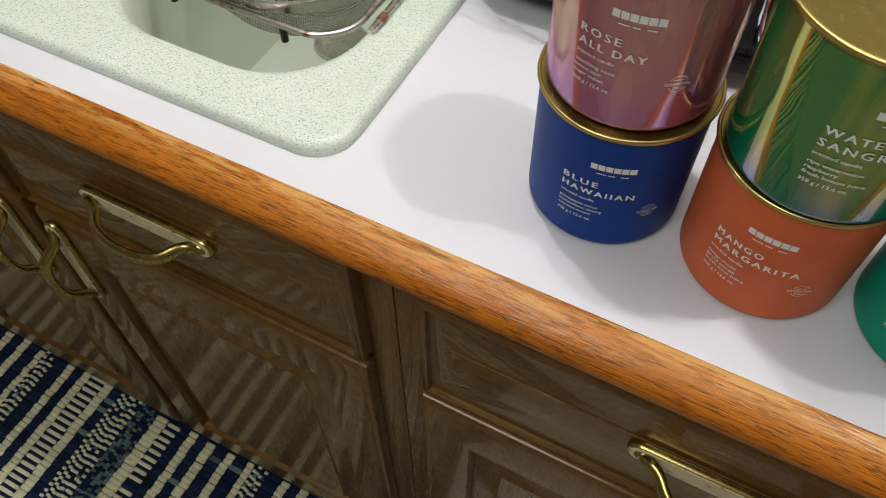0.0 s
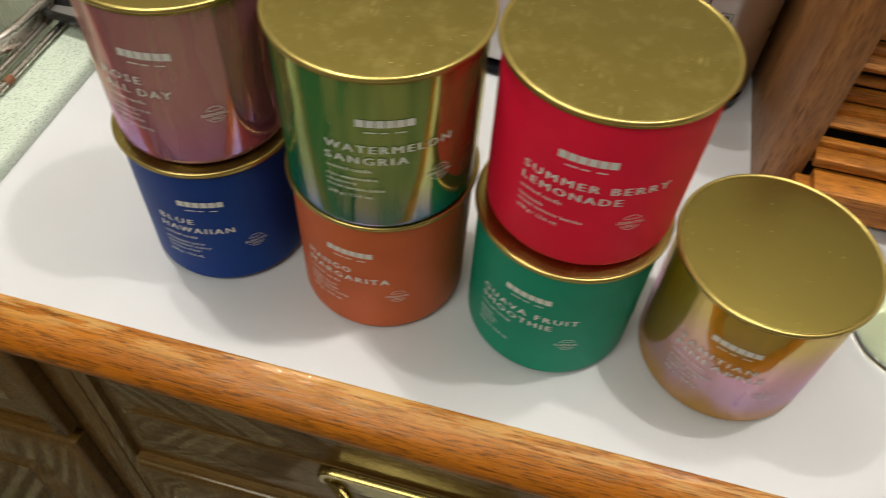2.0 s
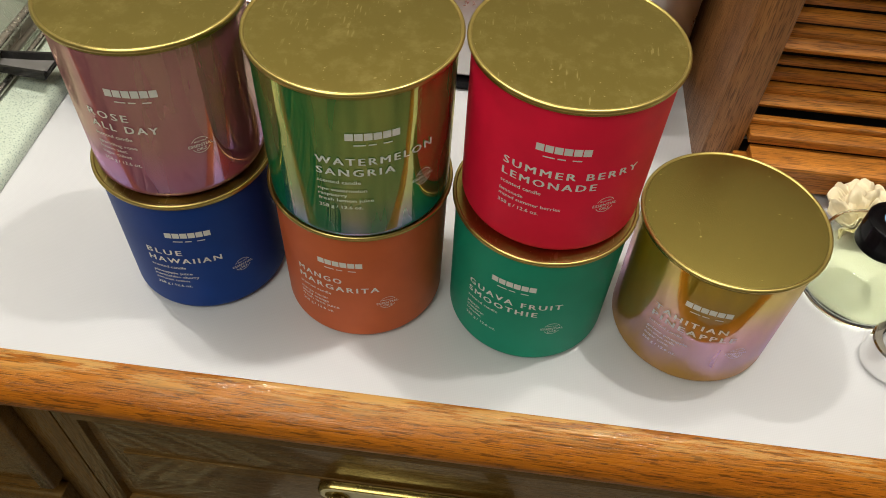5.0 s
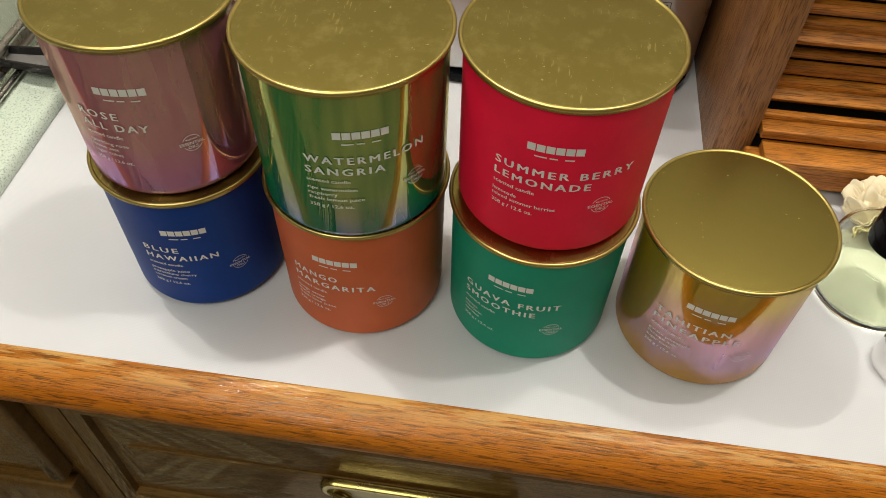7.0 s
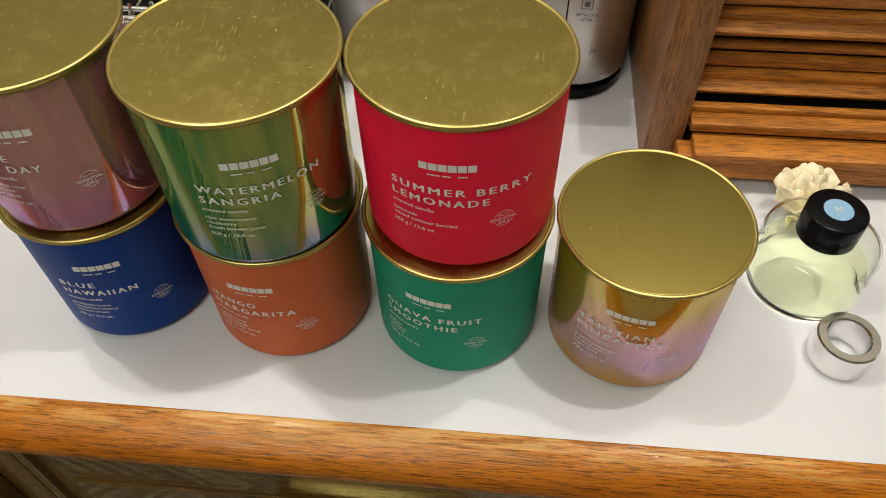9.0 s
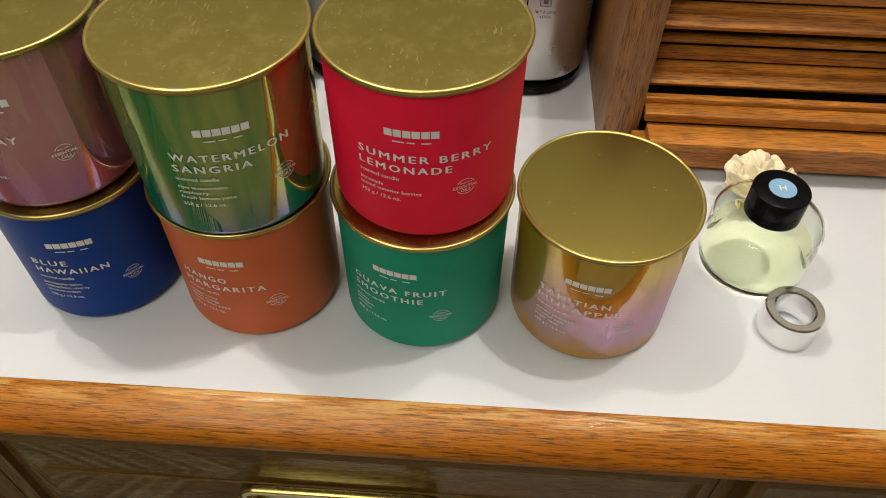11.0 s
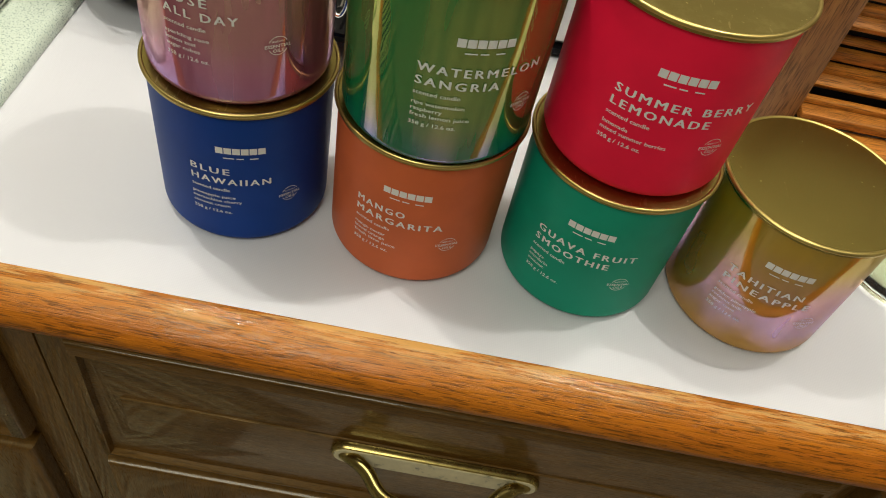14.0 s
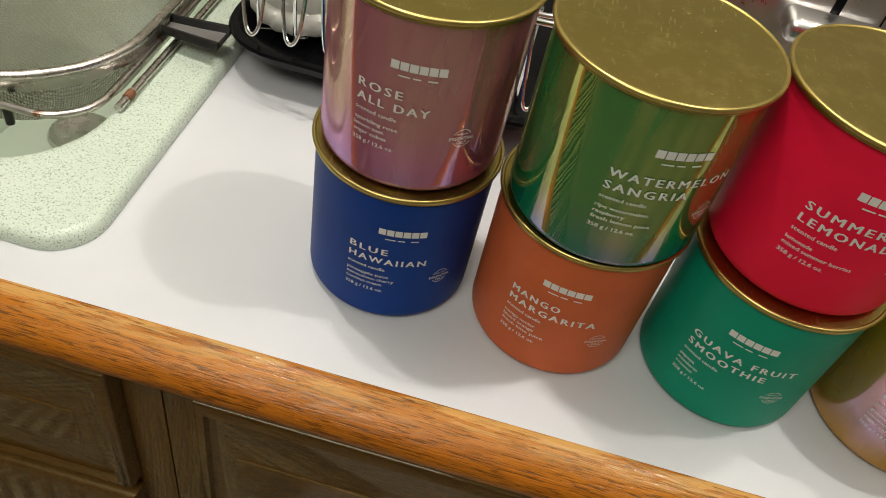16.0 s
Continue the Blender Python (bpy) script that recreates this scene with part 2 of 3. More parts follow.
# ---- building blocks ----
def part(name, bm, mat, parent=None, label="", smooth=True):
    me = bpy.data.meshes.new(name)
    bmesh.ops.recalc_face_normals(bm, faces=bm.faces)
    bm.to_mesh(me)
    bm.free()
    me.materials.append(mat)
    if smooth:
        me.shade_smooth()
        me.set_sharp_from_angle(angle=radians(38))
    ob = new(name, me)
    ob.parent = parent
    return tagged(ob, label) if label else ob


def thing(name, at, label, category, group="", kind=""):
    ob = new(name)
    ob.empty_display_size = 0.02
    ob.matrix_world = at if isinstance(at, Matrix) else pose(*at)
    return tagged(ob, label, category, group, kind)


def add_box(bm, x0, x1, y0, y1, z0, z1, bevel=0.0, segments=2):
    made = bmesh.ops.create_cube(bm, size=1.0, matrix=Matrix.Translation(((x0 + x1) / 2, (y0 + y1) / 2, (z0 + z1) / 2)) @ Matrix.Diagonal((x1 - x0, y1 - y0, z1 - z0, 1)))
    if bevel:
        edges = list({e for v in made["verts"] for e in v.link_edges})
        bmesh.ops.bevel(bm, geom=edges, offset=bevel, segments=segments, affect="EDGES", profile=0.5)
    return bm


def box(x0, x1, y0, y1, z0, z1, bevel=0.0, segments=2):
    return add_box(bmesh.new(), x0, x1, y0, y1, z0, z1, bevel, segments)


def loops(rings, closed=True, cap_first=False, cap_last=False, bm=None):
    """A skin over rings of points that all have the same count."""
    bm = bm or bmesh.new()
    rows = [[bm.verts.new(p) for p in ring] for ring in rings]
    n = len(rows[0])
    for a, b in zip(rows, rows[1:]):
        for i in range(n if closed else n - 1):
            j = (i + 1) % n
            bm.faces.new((a[i], a[j], b[j], b[i]))
    if cap_first:
        bm.faces.new(rows[0])
    if cap_last:
        bm.faces.new(rows[-1])
    return bm


def lathe(profile, n=96, cap_first=True, cap_last=True, bm=None):
    return loops([[(r * math.cos(2 * math.pi * i / n), r * math.sin(2 * math.pi * i / n), z) for i in range(n)] for r, z in profile], True, cap_first, cap_last, bm)


def rounded_rect(x0, x1, y0, y1, r, z, n=8):
    out = []
    for cx, cy, a in ((x1 - r, y1 - r, 0), (x0 + r, y1 - r, 90), (x0 + r, y0 + r, 180), (x1 - r, y0 + r, 270)):
        for i in range(n + 1):
            t = radians(a + 90 * i / n)
            out.append((cx + r * math.cos(t), cy + r * math.sin(t), z))
    return out


def add_tube(bm, points, r, closed=False, n=10):
    """A round wire along points."""
    pts = [Vector(p) for p in points]
    rings, up = [], None
    for i, p in enumerate(pts):
        a = pts[i - 1] if (i or closed) else p
        b = pts[(i + 1) % len(pts)] if (i + 1 < len(pts) or closed) else p
        d = (b - a).normalized()
        if up is None:
            up = d.orthogonal().normalized()
        up = (up - d * up.dot(d)).normalized()
        side = d.cross(up)
        rings.append([p + r * (math.cos(2 * math.pi * k / n) * up + math.sin(2 * math.pi * k / n) * side) for k in range(n)])
    if closed:
        rings.append(rings[0])
    loops(rings, True, not closed, not closed, bm)
    if closed:
        bmesh.ops.remove_doubles(bm, verts=bm.verts, dist=1e-6)
    return bm


def tube(points, r, closed=False, n=10):
    return add_tube(bmesh.new(), points, r, closed, n)


def spline(points, steps=8):
    """A smooth line through points."""
    p = [Vector(q) for q in points]
    out = []
    for i in range(len(p) - 1):
        a, b, c, d = p[max(i - 1, 0)], p[i], p[i + 1], p[min(i + 2, len(p) - 1)]
        for k in range(steps):
            t = k / steps
            out.append(0.5 * ((2 * b) + (c - a) * t + (2 * a - 5 * b + 4 * c - d) * t * t + (3 * b - a - 3 * c + d) * t ** 3))
    return out + [p[-1]]


def lettering(bm, body, left, z, cap, width=None, bold=0.0, centre=False, wrap=None, flat=None, spread=1.0):
    """Adds a line of letters: cap height and width in metres; wrap: radius of the jar; flat: a matrix from the plane of the letters."""
    data = bpy.data.curves.new("line", "FONT")
    data.body, data.size, data.offset, data.resolution_u = body, 1.0, bold, 2
    data.space_character = spread
    ob = new("line", data)
    bpy.context.view_layer.update()
    got = ob.evaluated_get(bpy.context.evaluated_depsgraph_get())
    me = got.to_mesh()
    pts = [v.co.copy() for v in me.vertices]
    faces = [tuple(p.vertices) for p in me.polygons]
    got.to_mesh_clear()
    bpy.data.objects.remove(ob)
    bpy.data.curves.remove(data)
    x0, x1 = min(p.x for p in pts), max(p.x for p in pts)
    sy = cap / 0.69
    sx = width / (x1 - x0) if width else sy
    shift = left - (0.5 * sx * (x1 - x0) if centre else 0)
    verts = []
    for p in pts:
        s, h = shift + (p.x - x0) * sx, z + p.y * sy - cap / 2
        if wrap:
            verts.append(bm.verts.new((wrap * math.sin(s / wrap), -wrap * math.cos(s / wrap), h)))
        else:
            verts.append(bm.verts.new(flat @ Vector((s, h, 0))))
    for f in faces:
        bm.faces.new([verts[i] for i in f])


def patch(bm, s0, s1, z0, z1, r, steps=1):
    for k in range(steps):
        a, b = s0 + (s1 - s0) * k / steps, s0 + (s1 - s0) * (k + 1) / steps
        bm.faces.new([bm.verts.new((r * math.sin(s / r), -r * math.cos(s / r), z)) for s, z in ((a, z0), (b, z0), (b, z1), (a, z1))])


# ---- the room ----
XL, XR, YF, YB, TOP = -2.3, 1.9, -2.3, 0.87, 2.45


def setting(name, bm, mat, label, category):
    return tagged(part(name, bm, mat), label, category, kind="structure")


setting("floor", box(XL, XR, YF, YB, -0.05, 0), FLOOR, "pale cream vinyl kitchen floor under the woven rug", "floor")
setting("ceiling", box(XL, XR, YF, YB, TOP, TOP + 0.05), CEILING, "plain white painted ceiling", "ceiling")
setting("wall_back", box(XL, XR, YB, YB + 0.1, 0, TOP), WALL, "tan painted wall behind the counter", "wall")
setting("wall_front", box(XL, XR, YF - 0.1, YF, 0, TOP), WALL, "tan painted wall across the kitchen", "wall")
setting("wall_left", box(XL - 0.1, XL, YF, YB, 0, TOP), WALL, "tan painted side wall", "wall")
setting("wall_right", box(XR, XR + 0.1, YF, YB, 0, TOP), WALL, "tan painted side wall", "wall")


# ---- counter ----
def countertop():
    ob = thing("countertop", (0, 0.231, 0.9), "white laminate countertop with a rounded oak front edge", "countertop")
    hole_x0, hole_x1, hole_y0, hole_y1 = -1.03, -0.223, 0.036, 0.535
    def sheet(x0, x1, y0, y1, z):
        return [(x0, y0, z), (x1, y0, z), (x1, y1, z), (x0, y1, z)]

    deep = YB - 0.231
    ring = [sheet(hole_x0, hole_x1, hole_y0, hole_y1, -0.03), sheet(XL, XR, 0, deep, -0.03), sheet(XL, XR, 0, deep, 0), sheet(hole_x0, hole_x1, hole_y0, hole_y1, 0)]
    bm = loops(ring + ring[:1])
    bmesh.ops.remove_doubles(bm, verts=bm.verts, dist=1e-6)
    part("laminate_top", bm, LAMINATE, ob)
    prof = [(0.0, 0.0006), (-0.002, 0.0008), (-0.006, 0.0001), (-0.010, -0.0013), (-0.014, -0.0031), (-0.018, -0.0056), (-0.0215, -0.0085), (-0.0242, -0.0118), (-0.0256, -0.0150), (-0.0258, -0.0172), (-0.0250, -0.0200), (-0.0228, -0.0232), (-0.0195, -0.0258), (-0.0160, -0.0275), (-0.013, -0.028), (0.0, -0.028)]
    xs = [XL + (XR - XL) * i / 60 for i in range(61)]
    bm = loops([[(x, y, z) for y, z in prof] for x in xs], True, True, True)
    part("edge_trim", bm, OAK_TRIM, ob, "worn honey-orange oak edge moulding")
    return ob


countertop()


def raised_front(parent, name, x0, x1, z0, z1, inset_x, inset_z, label="", grain=OAK_X, sunk=False):
    """A drawer or door front: lipped edge and a raised panel; sunk: the bevel starts in a groove behind the lip."""
    cx, cz = (x0 + x1) / 2, (z0 + z1) / 2
    hx, hz = (x1 - x0) / 2, (z1 - z0) / 2

    def ring(ix, iz, y):
        return [(cx - hx + ix, y, cz - hz + iz), (cx + hx - ix, y, cz - hz + iz), (cx + hx - ix, y, cz + hz - iz), (cx - hx + ix, y, cz + hz - iz)]

    rings = [ring(0, 0, 0.016), ring(0, 0, 0.0065), ring(0.0012, 0.0012, 0.0035), ring(0.0030, 0.0030, 0.0018), ring(0.0085, 0.0085, 0.0)]
    if sunk:
        rings += [ring(0.0095, 0.0095, 0.0050), ring(0.0125, 0.0125, 0.0055), ring(inset_x, inset_z, 0.0012), ring(inset_x + 0.0008, inset_z + 0.0008, 0.0002), ring(inset_x + 0.002, inset_z + 0.002, 0.0)]
    else:
        rings += [ring(inset_x - 0.002, inset_z - 0.002, 0.0), ring(inset_x, inset_z, 0.004), ring(inset_x + 0.001, inset_z + 0.001, 0.0105), ring(inset_x + 0.030, inset_z + 0.030, 0.003), ring(inset_x + 0.032, inset_z + 0.032, 0.001)]
    bm = loops(rings, True, True, True)
    return part(name, bm, grain, parent, label)


def pull(parent, x, z, upright=False):
    """A bowed brass pull on two oval feet."""
    turn = pose(x, -0.001, z, 0, 90 if upright else 0, 0) @ Matrix.Diagonal((1.08, 1, 1, 1))
    h = part("handle", bmesh.new(), BRASS, parent, "tarnished brass bow handle")
    h.matrix_local = turn
    pts = spline([(-0.052, -0.006, 0.001), (-0.047, -0.010, 0.003), (-0.040, -0.015, 0.001), (-0.030, -0.026, -0.003), (-0.015, -0.031, -0.006), (0, -0.032, -0.007), (0.015, -0.031, -0.006), (0.030, -0.026, -0.003), (0.040, -0.015, 0.001), (0.047, -0.010, 0.003), (0.052, -0.006, 0.001)], 5)
    bm = tube(pts, 0.0044, n=12)
    for v in bm.verts:
        mid = -0.007 * max(0.0, 1 - (v.co.x / 0.045) ** 2)
        v.co.z = mid + (v.co.z - mid) * (1.2 + 0.6 * math.cos(v.co.x / 0.052 * 1.57))
    bm.to_mesh(h.data)
    h.data.shade_smooth()
    bm.free()

    def stadium(w, t, y, n=12):
        return [(s * w + t * math.cos(radians(q)), y, t * math.sin(radians(q))) for s, a0 in ((1, -90), (-1, 90)) for q in [a0 + 180 * k / n for k in range(n + 1)]]

    part("backplate", loops([stadium(0.054, 0.0105, 0.0), stadium(0.054, 0.0105, -0.003), stadium(0.054, 0.0095, -0.0045), stadium(0.054, 0.0080, -0.0048)], True, True, True), BRASS, h, "long oval brass backplate")
    # thin oval added to carry the reflection painted on the brass
    part("inlay", loops([stadium(0.054, 0.0084, -0.0046), stadium(0.054, 0.0082, -0.0056)], True, True, True), BACKPLATE, h, "mottled cream oval painting a reflection on the plate")
    for s in (-1, 1):
        foot = lathe([(0.0, 0.003), (0.0035, 0.0028), (0.0052, 0.0012), (0.0055, 0.0)], 24)
        bmesh.ops.transform(foot, matrix=pose(0.051 * s, -0.0057, 0.001, 90, 0, 0) @ Matrix.Diagonal((1.5, 1.0, 1, 1)), verts=foot.verts)
        part("foot", foot, BRASS, h)


# blotched cream that paints a reflection onto the brass backplate
def mottled():
    m = material("mottled_reflection", 0.3)
    n = Net(m)
    blot = n.noise(n.coords(), 120, 3, 0.6)
    n.link(n.ramp(blot, (0.30, (0.10, 0.09, 0.06)), (0.42, (0.60, 0.52, 0.30)), (0.7, (0.70, 0.61, 0.37))), n.b.inputs["Base Color"])
    return m


BACKPLATE = mottled()
FACE_Y = 0.232


def base_cabinet(x0, x1, label):
    ob = thing("base_cabinet", (0, FACE_Y, 0), label, "cabinet", "base cabinets under the counter")
    bm = bmesh.new()
    add_box(bm, x0 + 0.001, x0 + 0.019, 0.036, 0.62, 0.0, 0.866)
    add_box(bm, x1 - 0.019, x1 - 0.001, 0.036, 0.62, 0.0, 0.866)
    add_box(bm, x0 + 0.019, x1 - 0.019, 0.60, 0.62, 0.0, 0.866)
    add_box(bm, x0 + 0.019, x1 - 0.019, 0.036, 0.60, 0.08, 0.098)
    part("body", bm, OAK_Z, ob)
    return ob


def stile(ob, x0, x1, z0=0.02, z1=0.868):
    part("stile", box(x0, x1, 0.0165, 0.036, z0, z1, 0.0008), OAK_Z, ob)


def rail(ob, x0, x1, z0, z1):
    part("rail", box(x0, x1, 0.0165, 0.0355, z0, z1, 0.0008), OAK_X, ob)


def fill_cabinet(ob, x0, x1, bays, door_pull):
    stile(ob, x0 + 0.0005, bays[0][0] + 0.006)
    stile(ob, bays[-1][1] - 0.006, x1 - 0.0005)
    for a, b in zip(bays, bays[1:]):
        stile(ob, a[1] - 0.006, b[0] + 0.006)
    for i, (a, b) in enumerate(bays):
        rail(ob, a + 0.0065, b - 0.0065, 0.815, 0.868)
        rail(ob, a + 0.0065, b - 0.0065, 0.655, 0.69)
        rail(ob, a + 0.0065, b - 0.0065, 0.02, 0.09)
        d = raised_front(ob, "drawer", a, b, 0.676, 0.825, 0.028, 0.052, sunk=True)
        pull(d, (a + b) / 2 - 0.005, 0.763)
        door = raised_front(ob, "door", a, b, 0.085, 0.662, 0.050, 0.066, grain=OAK_Z)
        pull(door, b - 0.026 if door_pull[i] else a + 0.026, 0.59, True)


sink_unit = base_cabinet(-1.02, -0.172, "dark-stained oak sink cabinet with brass pulls")
fill_cabinet(sink_unit, -1.02, -0.172, [(-0.99, -0.604), (-0.585, -0.199)], (1, 0))
mid_unit = base_cabinet(-0.172, 0.349, "dark-stained oak cabinet with one wide drawer")
fill_cabinet(mid_unit, -0.172, 0.349, [(-0.145, 0.337)], (1,))
end_unit = base_cabinet(0.349, 0.87, "dark-stained oak cabinet beyond the wide drawer")
fill_cabinet(end_unit, 0.349, 0.87, [(0.361, 0.843)], (0,))


# ---- rug ----
def yarn(name, colour, spread):
    m = material(name, 0.92, 0.0, colour, Specular_IOR_Level=0.15)
    n = Net(m)
    isle = n.add("ShaderNodeNewGeometry").outputs["Random Per Island"]
    col = n.ramp(isle, (0.0, tuple(c * (1 - spread) for c in colour)), (1.0, tuple(c * (1 + spread) for c in colour)))
    strand = n.noise(n.coords((0.35, 1, 1)), 900, 2)
    col = n.mix(0.6, col, n.ramp(strand, (0.35, grey(0.5)), (0.62, grey(1))), "MULTIPLY")
    n.link(col, n.b.inputs["Base Color"])
    n.bump(strand, 0.6, 0.0015)
    return m


def tufts(name, spots, m, parent, label):
    """Many small raised loops of yarn in one mesh: x, y, half width, half length, height."""
    verts, faces = [], []
    for x, y, hx, hy, h in spots:
        k = len(verts)
        for s, z in ((1.0, 0.005), (0.97, 0.005 + 0.7 * h), (0.62, 0.005 + h)):
            verts += [(x + u * hx * s, y + v * hy * s, z) for u, v in ((-1, -0.7), (-0.8, -1), (0.8, -1), (1, -0.7), (1, 0.7), (0.8, 1), (-0.8, 1), (-1, 0.7))]
        for r in (0, 8):
            faces += [(k + r + i, k + r + (i + 1) % 8, k + r + 8 + (i + 1) % 8, k + r + 8 + i) for i in range(8)]
        faces.append(tuple(range(k + 16, k + 24)))
    me = bpy.data.meshes.new(name)
    me.from_pydata(verts, [], faces)
    me.materials.append(m)
    for f in me.polygons:
        f.use_smooth = True
    ob = new(name, me)
    ob.parent = parent
    tagged(ob, label)
    return ob


def rug():
    X0, X1, Y0, Y1 = -1.75, -0.20, -0.55, 0.262
    CREAM = yarn("cream_yarn", (0.78, 0.76, 0.50), 0.10)
    NAVY = yarn("navy_yarn", (0.012, 0.021, 0.055), 0.35)
    SLATE = yarn("slate_yarn", (0.12, 0.18, 0.165), 0.4)
    ob = thing("rug", (0, 0, 0), "navy and cream striped woven rug on the floor", "rug")
    part("backing", loops([rounded_rect(X0, X1, Y0, Y1, 0.02, z) for z in (0.0, 0.004, 0.0055)], True, True, True), NAVY, ob)
    # one repeat of the stripes: width and weave
    repeat = ((0.016, "cream"), (0.019, "navy"), (0.016, "cream"), (0.032, "ladder"), (0.018, "cream"), (0.020, "navy"), (0.046, "mixed"), (0.038, "slate"), (0.024, "cream"), (0.026, "ladder"), (0.019, "navy"), (0.017, "cream"), (0.019, "navy"), (0.018, "cream"), (0.023, "navy"), (0.016, "cream"), (0.025, "navy"), (0.013, "cream"), (0.028, "mixed"), (0.026, "navy"))
    rng = random.Random(5)
    spots = {"cream": [], "navy": [], "slate": []}
    x, k = -0.889 - 2 * sum(w for w, s in repeat), 0
    while x < X1 - 0.03:
        w, weave = repeat[k % len(repeat)]
        fine = weave in ("mixed", "slate")
        count = max(1, round(w / 0.0080)) if fine else 1
        step = 0.0052 if fine else 0.0062 if weave == "ladder" else 0.0092
        for c in range(count):
            cx, cw = x + w * (c + 0.5) / count, w / count
            if cx < X0 + 0.01:
                continue
            y, r = Y0 + 0.012 + 0.006 * ((c + k) % 2), 0
            while y < Y1 - 0.014:
                kind, hy, h = weave, 0.50 * step, 0.0038
                if weave == "ladder":
                    kind = "cream" if r % 2 == 0 and rng.random() < 0.96 else "navy"
                    hy = 0.55 * step
                elif weave == "mixed":
                    kind = "cream" if (r + c) % 2 and rng.random() < 0.9 else "slate" if rng.random() < 0.12 else "navy"
                elif weave == "slate":
                    kind = "slate" if rng.random() < 0.52 else "navy"
                elif weave == "navy":
                    kind = "slate" if rng.random() < 0.07 else "navy"
                if kind == "navy":
                    h = 0.0024
                spots[kind].append((cx + rng.uniform(-0.0013, 0.0013), y + rng.uniform(-0.0006, 0.0006), 0.49 * cw, hy, h * rng.uniform(0.85, 1.15)))
                y, r = y + step * rng.uniform(0.96, 1.04), r + 1
        x, k = x + w, k + 1
    tufts("cream_yarn", spots["cream"], CREAM, ob, "raised cream yarn loops")
    tufts("navy_yarn", spots["navy"], NAVY, ob, "low navy yarn loops")
    tufts("slate_yarn", spots["slate"], SLATE, ob, "slate grey yarn loops")


rug()


# ---- sink ----
def sink():
    ob = thing("sink", (-0.211, 0.255, 0.9), "mint green speckled composite drop-in sink", "sink")
    W, D = 0.85, 0.56

    def deck(d, z):
        return rounded_rect(-W + d, -d, d, D - d, 0.03 - d, z)

    def bowl(d, z, r=0.070):
        return rounded_rect(-0.25 + d, -0.040 - d, 0.040 + d, 0.45 - d, r, z)

    rings = [deck(0.006, -0.028), deck(0.006, 0.0003), deck(0, 0.0003), deck(0, 0.0040), deck(0.0006, 0.0065), deck(0.0020, 0.0087), deck(0.0042, 0.0101), deck(0.0068, 0.0105), deck(0.0080, 0.0105), bowl(-0.0045, 0.0105), bowl(-0.0025, 0.0103), bowl(0.0, 0.0095), bowl(0.003, 0.006)]
    part("deck", loops(rings), MINT, ob, "speckled mint green rim")
    rings = [bowl(0.003, 0.006), bowl(0.0055, 0.0), bowl(0.008, -0.02), bowl(0.014, -0.13), bowl(0.022, -0.155), bowl(0.045, -0.168, 0.04)]
    part("basin", loops(rings, True, False, True), MINT_BOWL, ob, "smooth mint bowl with its brighter light in the colour")
    drain = lathe([(0.0, 0.002), (0.019, 0.002), (0.023, 0.0045), (0.028, 0.004), (0.030, 0.0)], 40, False, False)
    bmesh.ops.translate(drain, verts=drain.verts, vec=(-0.176, 0.262, -0.1675))
    part("drain", drain, STEEL, ob, "dull steel drain ring")


sink()


# ---- candles ----
JAR_R, JAR_H = 0.0468, 0.0905


